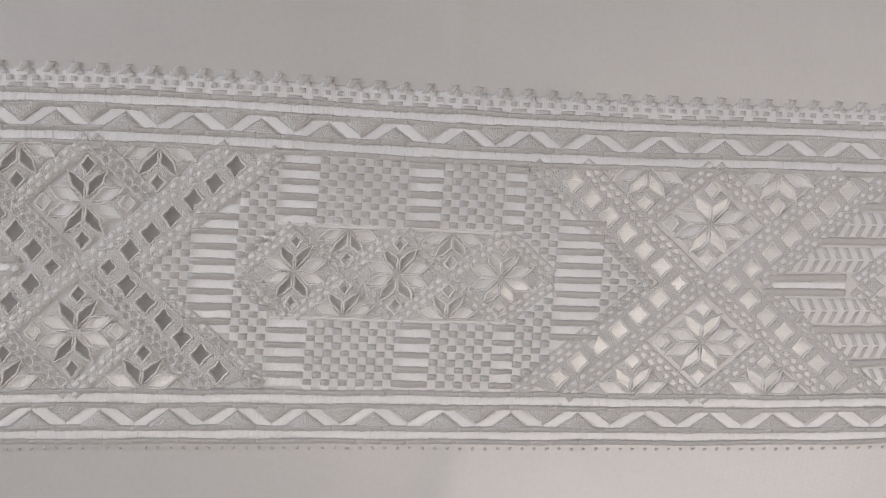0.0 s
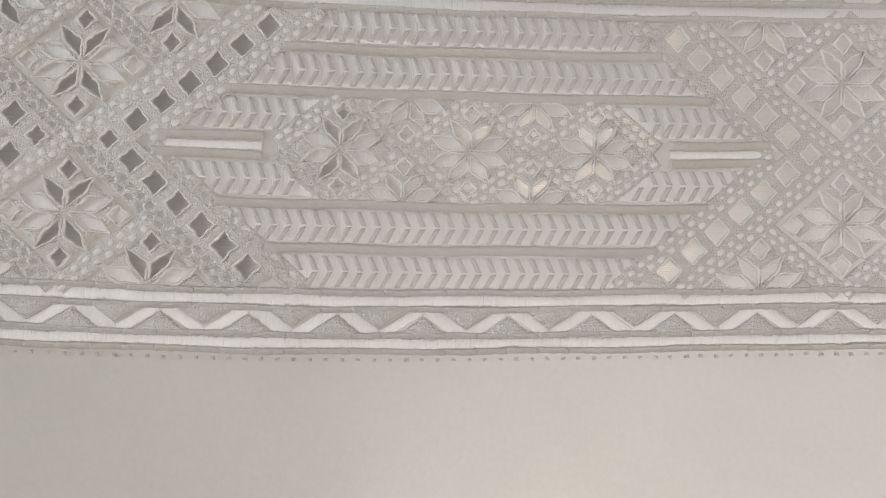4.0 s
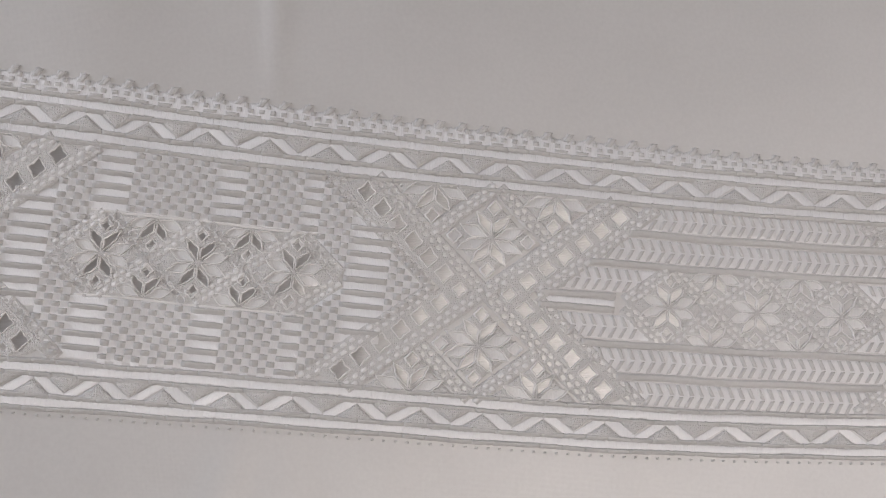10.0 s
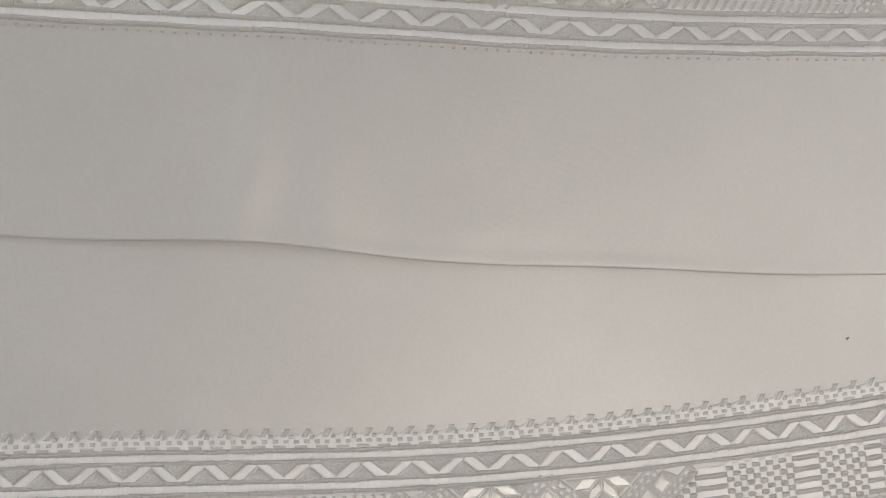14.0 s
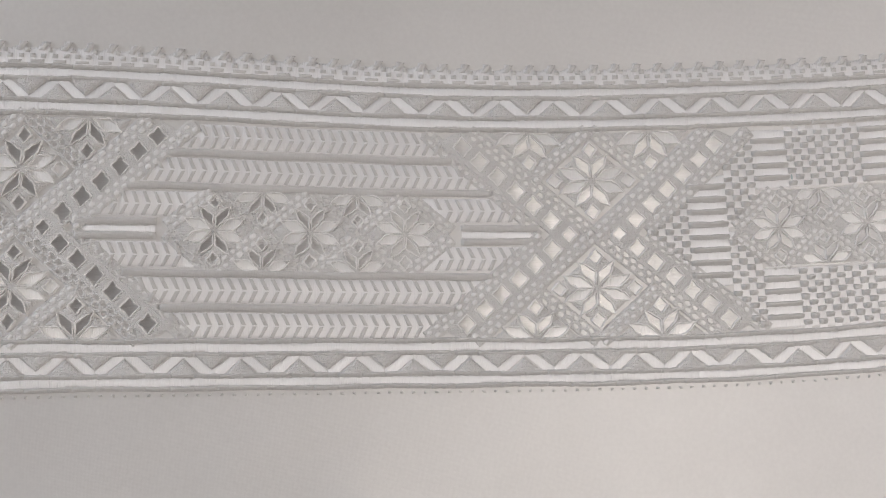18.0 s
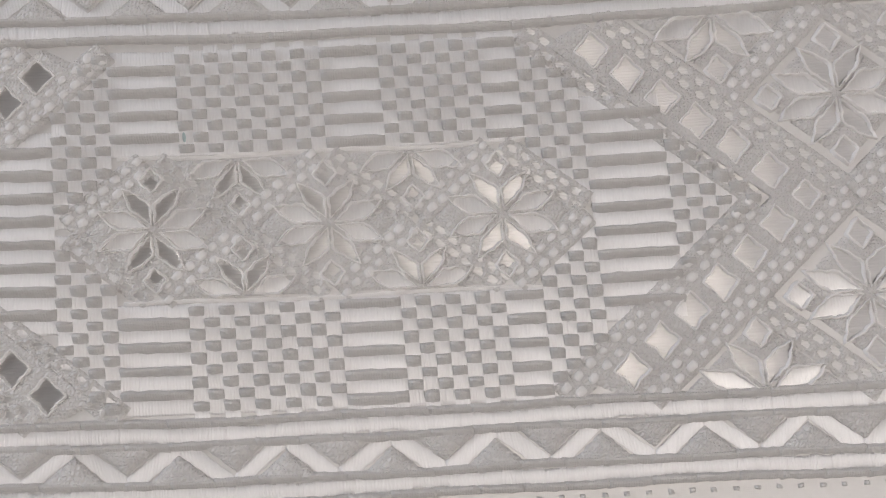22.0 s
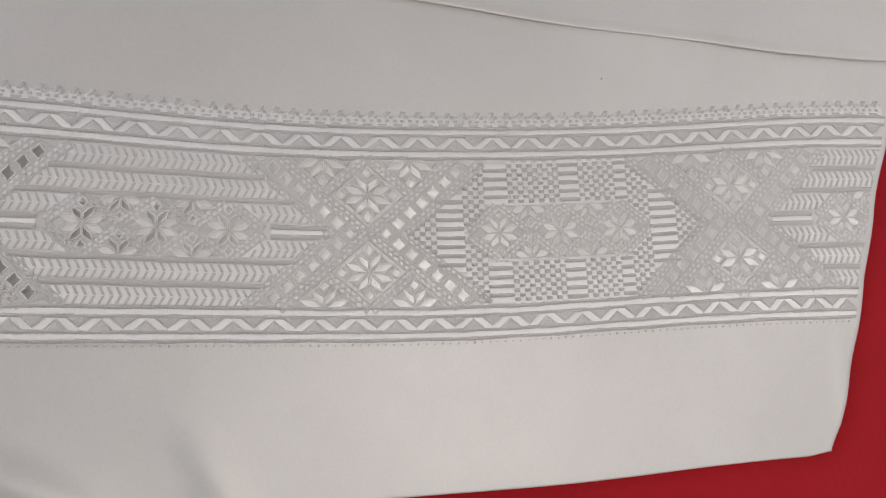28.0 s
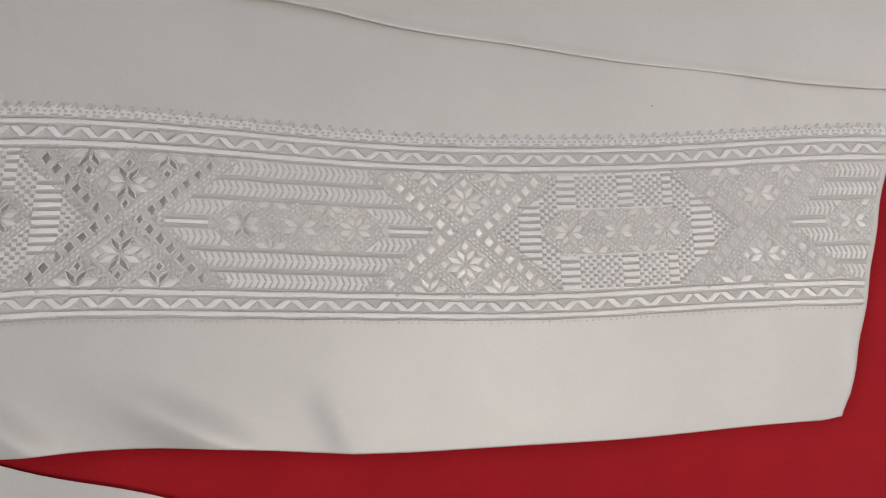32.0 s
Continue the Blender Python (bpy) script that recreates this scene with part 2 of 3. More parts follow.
# ---- mesh helpers ----
class Build:
    """Collects faces in pattern millimetres, with a thread direction for each."""

    def __init__(self):
        self.verts, self.faces, self.uvs = [], [], []

    def face(self, start, ids, points, thread):
        c, s = math.cos(thread), math.sin(thread)
        self.faces.append([start + i for i in ids])
        self.uvs += [(c * points[i][0] + s * points[i][1], c * points[i][1] - s * points[i][0]) for i in ids]

    def loops(self, rings, thread, cap=True):
        """Rings of points (u, v, h), joined one inside the other, the last one closed."""
        points, count, start = [p for ring in rings for p in ring], len(rings[0]), len(self.verts)
        self.verts += points
        for r in range(len(rings) - 1):
            for i in range(count):
                j = (i + 1) % count
                self.face(start, (r * count + i, r * count + j, (r + 1) * count + j, (r + 1) * count + i), points, thread)
        if cap:
            last = (len(rings) - 1) * count
            self.face(start, tuple(last + i for i in range(count)), points, thread)

    def pillow(self, poly, thread, high, low=-0.15, inset=0.3, crown=0.0):
        """A padded patch over a polygon that runs anticlockwise."""
        cu, cv = sum(p[0] for p in poly) / len(poly), sum(p[1] for p in poly) / len(poly)
        ring = lambda k, h: [(cu + (u - cu) * k, cv + (v - cv) * k, h) for u, v in poly]
        rings = [ring(1, low), ring(1 - inset * 0.25, low + (high - low) * 0.75), ring(1 - inset, high)]
        if crown:
            rings.append(ring((1 - inset) * 0.4, high + crown))
        self.loops(rings, thread)

    def satin(self, u0, u1, v, half, high, sway=0.05):
        """Upright floats lying over the cloth: level along the block, rounded down at both ends."""
        profile = ((-1.0, -0.1), (-0.97, 0.55), (-0.7, 0.93), (0.0, 1.0), (0.7, 0.93), (0.97, 0.55), (1.0, -0.1))
        cut = [random.uniform(-0.14, 0.14) for _ in range(4)]
        rows = []
        for n, u in enumerate((u0, u0 + (u1 - u0) * 0.33, u0 + (u1 - u0) * 0.67, u1)):
            rows.append([(u, v + d * (half + cut[n]), h * high * (0.94 if n in (0, 3) else 1.0)) for d, h in profile])
        self.strip(rows, UPRIGHT + random.gauss(0, sway))

    def pad(self, u0, u1, v, half, high):
        """A puff of cloth between two stitches: a soft rounded bar."""
        steps = max(2, int((u1 - u0) / 1.6))
        rows = []
        for n in range(steps + 1):
            f = n / steps
            end = 1.0 if 0 < n < steps else 0.94
            w, sway = half * end * random.uniform(0.9, 1.1), random.uniform(-0.1, 0.1)
            tall = high * (1.0 if 0 < n < steps else 0.9) * random.uniform(0.95, 1.05)
            u = u0 + (u1 - u0) * f
            rows.append([(u, v + sway + d * w, h * tall) for d, h in ((-1, -0.15), (-0.86, 0.3), (-0.5, 0.58), (0.0, 0.82), (0.4, 1.0), (0.64, 0.95), (1, -0.15))])
        first, last = rows[0], rows[-1]
        rows = [[(u0 - 0.02, v + (p[1] - v) * 0.9, -0.1) for p in first]] + rows + [[(u1 + 0.02, v + (p[1] - v) * 0.9, -0.1) for p in last]]
        self.strip(rows, FLAT)

    def rail(self, u0, u1, v, half, high, step=1.0):
        """A long narrow ridge of cloth along the band, uneven from stitch to stitch."""
        steps, rows = max(2, int((u1 - u0) / step)), []
        for n in range(steps + 1):
            u = u0 + (u1 - u0) * n / steps
            w, tall = half * random.uniform(0.92, 1.08), high * random.uniform(0.93, 1.07)
            mid = v + 0.18 * math.sin(u * 0.13 + v) + random.uniform(-0.1, 0.1)
            rows.append([(u, mid + d * w, h * tall) for d, h in ((-1, -0.15), (-0.88, 0.38), (-0.5, 0.68), (0.0, 0.88), (0.4, 1.0), (0.68, 0.94), (1, -0.15))])
        ends = [[(row[0][0] + shift, p[1], -0.15) for p in row] for row, shift in ((rows[0], -0.4), (rows[-1], 0.4))]
        self.strip([ends[0], *rows, ends[1]], FLAT)

    def rim(self, poly, thread, wide, high):
        """A rounded ridge that follows a polygon's outline."""
        cu, cv = sum(p[0] for p in poly) / len(poly), sum(p[1] for p in poly) / len(poly)

        def ring(off, h):
            out = []
            for u, v in poly:
                d = math.hypot(u - cu, v - cv) or 1
                out.append((u + (u - cu) / d * off, v + (v - cv) / d * off, h))
            return out

        self.loops([ring(wide, -0.15), ring(wide * 0.7, high * 0.7), ring(wide * 0.35, high), ring(0, high * 0.8), ring(-0.2, 0.0)], thread, cap=False)

    def strip(self, sections, thread):
        """Sections across a long band, each a row of (u, v, h)."""
        points, count, start = [p for s in sections for p in s], len(sections[0]), len(self.verts)
        self.verts += points
        for r in range(len(sections) - 1):
            for i in range(count - 1):
                a = r * count + i
                self.face(start, (a, a + count, a + count + 1, a + 1), points, thread)

    def sheet(self, a, b, c, d, thread, high, step=0.8, holes=()):
        """A low layer over the quad a, b, c, d (anticlockwise), let down where the holes are."""
        long = max(math.dist(a, b), math.dist(c, d), math.dist(b, c), math.dist(d, a))
        count = max(2, int(long / step))
        rows = []
        for i in range(count + 1):
            f, row = i / count, []
            for j in range(count + 1):
                g = j / count
                u = (a[0] * (1 - f) + b[0] * f) * (1 - g) + (d[0] * (1 - f) + c[0] * f) * g
                v = (a[1] * (1 - f) + b[1] * f) * (1 - g) + (d[1] * (1 - f) + c[1] * f) * g
                row.append((u, v))
            rows.append(row)
        grid = np.array(rows)
        gaps = np.zeros(grid.shape[:2], bool)
        gaps[0], gaps[-1], gaps[:, 0], gaps[:, -1] = True, True, True, True
        for hole in holes:
            mu, mv = sum(p[0] for p in hole) / len(hole), sum(p[1] for p in hole) / len(hole)
            hole = [(mu + (u - mu) * 1.12, mv + (v - mv) * 1.12) for u, v in hole]
            inside = np.zeros(gaps.shape, bool)
            for (u0, v0), (u1, v1) in zip(hole, hole[1:] + hole[:1]):
                if v0 != v1:
                    cut = u0 + (grid[..., 1] - v0) * (u1 - u0) / (v1 - v0)
                    inside ^= ((grid[..., 1] > v0) != (grid[..., 1] > v1)) & (grid[..., 0] < cut)
            gaps |= inside
        lift = np.where(gaps, -0.05, high)
        for edge in (lift[1], lift[-2], lift[:, 1], lift[:, -2]):
            edge *= 0.65
        self.strip([[(u, v, float(h)) for (u, v), h in zip(row, line)] for row, line in zip(rows, lift)], thread)

    def mesh(self, name, band, mat, smooth=True):
        faces, uvs, n = self.faces, self.uvs, 0
        if band.side:
            inside, faces, uvs = [band.on_cloth(p[0], p[1]) for p in self.verts], [], []
            for face in self.faces:
                if all(inside[i] for i in face):
                    faces.append(face)
                    uvs += self.uvs[n : n + len(face)]
                n += len(face)
            if not faces:
                return None
        data = bpy.data.meshes.new(name)
        data.from_pydata([band.at(*p) for p in self.verts], [], faces)
        layer = data.uv_layers.new(name="thread")
        layer.data.foreach_set("uv", [c for uv in uvs for c in uv])
        if smooth:
            data.polygons.foreach_set("use_smooth", [True] * len(data.polygons))
        data.materials.append(mat)
        return data


def part(name, data, parent, label="", kind=""):
    if data is None or parent is None:
        return None
    ob = new(name, data)
    ob.parent = parent
    return tagged(ob, label=label, kind=kind)


def bm_object(name, bm, mat, parent=None):
    data = bpy.data.meshes.new(name)
    bm.to_mesh(data)
    bm.free()
    data.materials.append(mat)
    ob = new(name, data)
    ob.parent = parent
    return ob


def box(bm, lo, hi, bevel=0.0):
    made = bmesh.ops.create_cube(bm, size=1, matrix=Matrix.LocRotScale([(a + b) / 2 for a, b in zip(lo, hi)], None, [b - a for a, b in zip(lo, hi)]))
    if bevel:
        edges = {e for v in made["verts"] for e in v.link_edges}
        bmesh.ops.bevel(bm, geom=list(edges), offset=bevel, segments=3, affect="EDGES", profile=0.5)


# ---- an unseen room, closed round the bed and kept dark to cut bounced light ----
def setting(name, lo, hi, mat, label, category):
    bm = bmesh.new()
    box(bm, lo, hi)
    return tagged(bm_object(name, bm, mat), label=label, category=category, kind="structure")


setting("floor", (-3.80, -2.2, -0.60), (1.7, 2.2, -0.52), FLOORING, "grey cement floor of the room", "floor")
setting("ceiling", (-3.80, -2.2, 2.10), (1.7, 2.2, 2.18), DARK_CEILING, "unseen ceiling, kept dark to cut bounced light", "ceiling")
setting("wall_south", (-3.80, -2.2, -0.52), (1.7, -2.0, 2.10), PLASTER, "plain unseen wall that closes the room", "wall")
for name, boxes in (
    # East opening is invented, cut only for the fill light.
    ("wall_east", (((1.5, -2.0, -0.52), (1.7, -0.38, 2.10)), ((1.5, 0.58, -0.52), (1.7, 2.0, 2.10)), ((1.5, -0.38, -0.52), (1.7, 0.58, 0.92)), ((1.5, -0.38, 1.78), (1.7, 0.58, 2.10)))),
    ("wall_west", (((-3.80, -2.0, -0.52), (-3.60, 0.17, 2.10)), ((-3.80, 1.43, -0.52), (-3.60, 2.0, 2.10)), ((-3.80, 0.17, -0.52), (-3.60, 1.43, 0.69)), ((-3.80, 0.17, 1.63), (-3.60, 1.43, 2.10)))),
    ("wall_north", (((-3.80, 2.0, -0.52), (-3.12, 2.2, 2.10)), ((-2.08, 2.0, -0.52), (1.7, 2.2, 2.10)), ((-3.12, 2.0, -0.52), (-2.08, 2.2, 0.69)), ((-3.12, 2.0, 1.63), (-2.08, 2.2, 2.10)))),
):
    bm = bmesh.new()
    for lo, hi in boxes:
        box(bm, lo, hi)
    tagged(bm_object(name, bm, PLASTER), label="unseen plastered wall with an opening for a lamp", category="wall", kind="structure")
lamp = tagged(new("pendant_lamp"), label="white pendant lamp hanging low over the bed", category="lamp")
bm = bmesh.new()
bmesh.ops.create_cone(bm, segments=10, radius1=0.004, radius2=0.004, depth=0.48, matrix=Matrix.Translation((LAMP_X, LAMP_Y, 1.86)))
bm_object("cord", bm, PAINTED, lamp)
bm = bmesh.new()
bmesh.ops.create_cone(bm, segments=40, radius1=0.16, radius2=0.05, depth=0.13, matrix=Matrix.Translation((LAMP_X, LAMP_Y, 1.555)))
bmesh.ops.solidify(bm, geom=bm.faces[:], thickness=0.003)
bm_object("shade", bm, PAINTED, lamp)
bm = bmesh.new()
bmesh.ops.create_cone(bm, cap_ends=True, segments=40, radius1=0.145, radius2=0.145, depth=0.006, matrix=Matrix.Translation((LAMP_X, LAMP_Y, 1.498)))
bm_object("diffuser", bm, GLOW, lamp)

# ---- the bed and its red cover ----
bed = tagged(new("bed"), label="bed covered with a deep red cotton sheet", category="bed")
bm = bmesh.new()
box(bm, (-1.0, -0.75, -0.52), (1.0, 1.25, -0.03), 0.03)
bm_object("mattress", bm, PAINTED, bed)
verts, faces, count = [], [], 160
for i in range(count + 1):
    for j in range(count + 1):
        x, y = -1.03 + 2.06 * i / count, -0.78 + 2.06 * j / count
        edge = max(abs(x) - 0.99, abs(y - 0.25) - 0.99, 0.0)
        z = -0.0030 + 0.0010 * math.sin(x * 9 + 2 * math.sin(y * 5)) + 0.0004 * math.sin(y * 37 + x * 12) - edge * 2.5
        verts.append((x, y, min(z, -0.0012)))
for i in range(count):
    for j in range(count):
        a = i * (count + 1) + j
        faces.append((a, a + count + 1, a + count + 2, a + 1))
data = bpy.data.meshes.new("bed_sheet")
data.from_pydata(verts, [], faces)
data.polygons.foreach_set("use_smooth", [True] * len(faces))
data.materials.append(RED)
sheet = tagged(new("bed_sheet", data), label="deep red cotton sheet spread flat under the shirt", category="sheet")


# ---- the two plain panels of the shirt ----
def panel_mesh(name, left, right, bottom, top, height, mat, across, along, thick=0.0009, corner=0.0):
    """A sheet between curved sides, with a rolled lower and right-hand edge. right(y) and bottom(x) are functions."""
    verts, faces = [], []
    for j in range(along + 1):
        g = (j / along) ** 1.15
        for i in range(across + 1):
            f = i / across
            y = bottom(left + f * (0.29 - left)) * (1 - g) + top * g
            x = left + f * (right(y) - left)
            y = bottom(min(x, 0.29)) * (1 - g) + top * g
            if corner:
                near = max(0.0, 1 - math.hypot((1 - f) * 40, g * 40))
                x, y = x - corner * near, y + corner * near
            verts.append((x, y, height(x, y)))
    width = across + 1
    for j in range(along):
        for i in range(across):
            a = j * width + i
            faces.append((a, a + 1, a + width + 1, a + width))
    ring = [i for i in range(width)] + [j * width + across for j in range(1, along + 1)]
    previous = ring
    for out, drop in ((0.0005, 0.35), (0.0006, 0.9), (0.0002, 1.5)):
        fresh = []
        for n, i in enumerate(ring):
            x, y, z = verts[i]
            below, beside = n < width, n >= width - 1
            verts.append((x + out * beside, y - out * below, z - drop * thick))
            fresh.append(len(verts) - 1)
        for a, b, c, d in zip(previous, previous[1:], fresh[1:], fresh):
            faces.append((a, d, c, b))
        previous = fresh
    data = bpy.data.meshes.new(name)
    data.from_pydata(verts, [], faces)
    data.polygons.foreach_set("use_smooth", [True] * len(faces))
    data.materials.append(mat)
    return data


LOWER = tagged(new("embroidered_back_panel"), label="white cotton shirt panel with satin-stitch border, lying on the red sheet", category="shirt panel")
UPPER = tagged(new("embroidered_front_panel"), label="white cotton shirt panel with satin-stitch border, overlapping the panel under it", category="shirt panel")
part("cloth", panel_mesh("cloth", -0.40, side_lower, hem_lower, 0.52, height_lower, COTTON, 300, 260, corner=0.002), LOWER)
part("cloth", panel_mesh("cloth", -0.40, lambda y: 0.306 + 0.2 * (y - 0.113), hem_upper, 0.52, height_upper, COTTON, 300, 220), UPPER)

# ---- embroidery ----
band_a = Band(warp_upper, height_upper, -330, 330, lambda y: 0.306 + 0.2 * (y - 0.113))
band_b = Band(warp_lower, height_lower, -335, 305, side_lower)
FLAT, UPRIGHT = 0.0, math.pi / 2
PETALS = [[(0.6, 1.5), (4.6, 5.2), (6.0, 9.0), (3.4, 7.7), (0.6, 5.6)], [(1.7, 0.55), (7.2, 0.6), (9.6, 2.2), (11.4, 4.4), (5.4, 4.0)]]


def turned(poly, fu, fv, scale, cu, cv):
    mu, mv = sum(p[0] for p in poly) / len(poly), sum(p[1] for p in poly) / len(poly)
    poly = [(mu + (u - mu) * 1.02, mv + (v - mv) * 1.02) for u, v in poly]
    out = [(cu + u * fu * scale, cv + v * fv * scale) for u, v in poly]
    return out if fu * fv > 0 else out[::-1]


def diamond(cu, cv, a, b):
    return [(cu + a, cv), (cu, cv + b), (cu - a, cv), (cu, cv - b)]


def pinched(cu, cv, a, b, draw=0.04):
    """A diamond whose sides are drawn in, as the ground stitches pull them."""
    tips, out = diamond(cu, cv, a, b), []
    for (u0, v0), (u1, v1) in zip(tips, tips[1:] + tips[:1]):
        mu, mv = (u0 + u1) / 2, (v0 + v1) / 2
        out += [(u0, v0), (mu + (cu - mu) * draw * 2, mv + (cv - mv) * draw * 2)]
    return out


def jitter(poly, amount):
    return [(u + random.uniform(-amount, amount), v + random.uniform(-amount, amount)) for u, v in poly]


def serrate(poly, step=0.85, amount=0.13):
    """Cuts each side into stitches whose ends stand in and out by turns."""
    cu, cv = sum(p[0] for p in poly) / len(poly), sum(p[1] for p in poly) / len(poly)
    out = []
    for (u0, v0), (u1, v1) in zip(poly, poly[1:] + poly[:1]):
        count = max(1, int(math.hypot(u1 - u0, v1 - v0) / step))
        for n in range(count):
            u, v = u0 + (u1 - u0) * n / count, v0 + (v1 - v0) * n / count
            d, off = math.hypot(u - cu, v - cv), 0 if n == 0 else (amount if n % 2 else -amount) + random.uniform(-0.06, 0.06)
            out.append((u + (u - cu) / d * off, v + (v - cv) / d * off))
    return out


def star(band, panel, cu, cv, scale, ups=(1, -1)):
    """An eight-petalled star, or its half, with a little diamond in each upright notch."""
    ridge, petals = Build(), []
    for fu in (1, -1):
        for fv in ups:
            for n, poly in enumerate(PETALS):
                shape = jitter(turned(poly, fu, fv, scale, cu, cv), 0.12)
                petals.append(("petal", shape, FLAT if n == 0 else UPRIGHT))
    for fv in ups:
        petals.append(("small_diamond", jitter(diamond(cu, cv + 11.0 * scale * fv, 2.3 * scale, 2.6 * scale), 0.1), FLAT))
    if len(ups) == 2 and scale > 0.9:
        for fu in (1, -1):
            petals.append(("small_diamond", diamond(cu + 13.2 * fu, cv, 2.4, 2.3), UPRIGHT))
    wide, tall = 15.5 * scale, 13.5 * scale
    low, high = (cu, cv - tall if -1 in ups else cv), (cu, cv + tall if 1 in ups else cv)
    ridge.sheet((cu - wide, cv), low, (cu + wide, cv), high, FLAT, 0.66, 0.7, [shape for name, shape, thread in petals])
    body = part("star_motif", ridge.mesh("star_motif", band, STIPPLE), panel)
    for name, shape, thread in petals:
        rim, patch = Build(), Build()
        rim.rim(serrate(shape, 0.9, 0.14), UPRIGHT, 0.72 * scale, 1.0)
        part("ridge", rim.mesh("ridge", band, LIT_RIDGE), body)
        patch.pillow(serrate(shape), thread, 0.17, 0.10, 0.2)
        part(name, patch.mesh(name, band, FLOSS if thread == FLAT else PETAL), body, "glossy white satin-stitch patch")


def bead_row(band, panel, start, end, thread, ground, pitch=3.4, single=False):
    """Two lines of small satin spots, set alternately along a low raised strip of cloth."""
    (u0, v0), (u1, v1) = start, end
    length = math.hypot(u1 - u0, v1 - v0)
    du, dv = (u1 - u0) / length, (v1 - v0) / length
    sunk, spots = thread == FLAT, []
    for k in range(int(length / pitch) + 1):
        for side in (-1.1, 1.1):
            s = (k + (0.5 if side > 0 else 0.0)) * pitch + random.uniform(-0.2, 0.2)
            if s <= length:
                spots.append((s, side + random.uniform(-0.15, 0.15), random.uniform(0.85, 1.15)))
    at = lambda s, w: (u0 + du * s - dv * w, v0 + dv * s + du * w)
    profile = ((-2.9, -0.1), (-2.5, 0.75), (-2.1, 1.0), (-1.65, 1.0), (-1.3, 1.0), (-0.9, 1.0), (-0.5, 1.0), (0.0, 1.0), (0.5, 1.0), (0.9, 1.0), (1.3, 1.0), (1.65, 1.0), (2.1, 1.0), (2.5, 0.75), (2.9, -0.1))
    count, braid, sections = max(2, int(length / 0.45)), Build(), []
    for n in range(count + 1):
        s, sway, section = -1.0 + (length + 2.0) * n / count, random.uniform(-0.08, 0.08), []
        near = [spot for spot in spots if abs(spot[0] - s) < 1.3]
        for w, h in profile:
            deep = sunk and any(((s - ps) / 1.15) ** 2 + ((w - pw) / 0.8) ** 2 < size for ps, pw, size in near)
            section.append((*at(s, w + sway), 0.02 if deep else h * ground * (-0.1 if n in (0, count) else 1.0)))
        sections.append(section)
    braid.strip(sections, FLAT)
    row = part("bead_braid", braid.mesh("bead_braid", band, STIPPLE), panel, "fine row of raised white bead stitches", "stuff")
    rest, mat = Build(), PETAL if sunk else BEAD
    for ps, pw, size in spots:
        build = Build() if single else rest
        long, wide = (1.2 * size, 0.8 * size) if sunk else (1.02 * size, 0.74 * size)
        shape = jitter([at(ps + long * p, pw + wide * q) for p, q in ((-0.55, -1), (0.55, -1), (1, -0.5), (1, 0.5), (0.55, 1), (-0.55, 1), (-1, 0.5), (-1, -0.5))], 0.12)
        if sunk:
            build.pillow(shape, thread, 0.14, 0.03, 0.3)
        else:
            build.pillow(shape, thread, ground + 0.24, ground - 0.1, 0.38, 0.14)
        if single:
            part("bead", build.mesh("bead", band, mat), row)
    if rest.verts:
        part("bead_stitching", rest.mesh("bead_stitching", band, mat), row, kind="stuff")


def cross(band, panel, cu):
    """The crossing between two lozenges: four arms of diamonds, two stars, four half stars and the rows of beads."""
    reach = range(1, 7)
    for fu in (1, -1):
        for fv in (1, -1):
            ridge, spots = Build(), []
            for k in reach:
                spots.append(jitter(pinched(cu + fu * (8.9 + 6.2 * k), fv * 5.15 * k, 3.25, 3.4), 0.2))
            if fv > 0:
                spots.append(diamond(cu + fu * 8.9, 0, 2.5, 2.6))
            base = [(cu + fu * 10.2, -fv * 4.6), (cu + fu * 55.2, fv * 32.5), (cu + fu * 47.2, fv * 36.6), (cu + fu * 4.4, fv * 1.6)]
            shared = diamond(cu + fu * 8.9, 0, 2.5, 2.6), diamond(cu + fu * 15.1, -fv * 5.15, 3.2, 3.2)
            level = 0.64 + 0.02 * fu + 0.04 * fv
            ridge.sheet(*(base if fu * fv > 0 else base[::-1]), FLAT, level, 0.7, [*spots, *shared])
            arm = part("diamond_arm", ridge.mesh("diamond_arm", band, STIPPLE), panel)
            for shape in spots:
                rim, patch = Build(), Build()
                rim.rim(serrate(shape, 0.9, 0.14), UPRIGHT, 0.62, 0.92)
                part("ridge", rim.mesh("ridge", band, LIT_RIDGE), arm)
                patch.pillow(serrate(shape), FLAT, 0.17, 0.10, 0.2)
                part("diamond", patch.mesh("diamond", band, FLOSS), arm, "glossy white satin-stitch diamond")
            thread = UPRIGHT if fu * fv > 0 else FLAT
            bead_row(band, panel, (cu + fu * 0.9, fv * 0.5), (cu + fu * 43.0, fv * 36.2), thread, level - 0.02, single=cu == 0)
            bead_row(band, panel, (cu + fu * 19.4, fv * 1.4), (cu + fu * 59.0, fv * 35.2), thread, level - 0.03, single=cu == 0)
            bead_row(band, panel, (cu + fu * 1.0, fv * 36.8), (cu + fu * 21.0, fv * 20.0), FLAT if fu * fv > 0 else UPRIGHT, level - 0.04)
    for fv in (1, -1):
        star(band, panel, cu, 19 * fv, 1.0)
        for fu in (1, -1):
            star(band, panel, cu + 22.0 * fu, 36.3 * fv, 1.0, (-fv,))


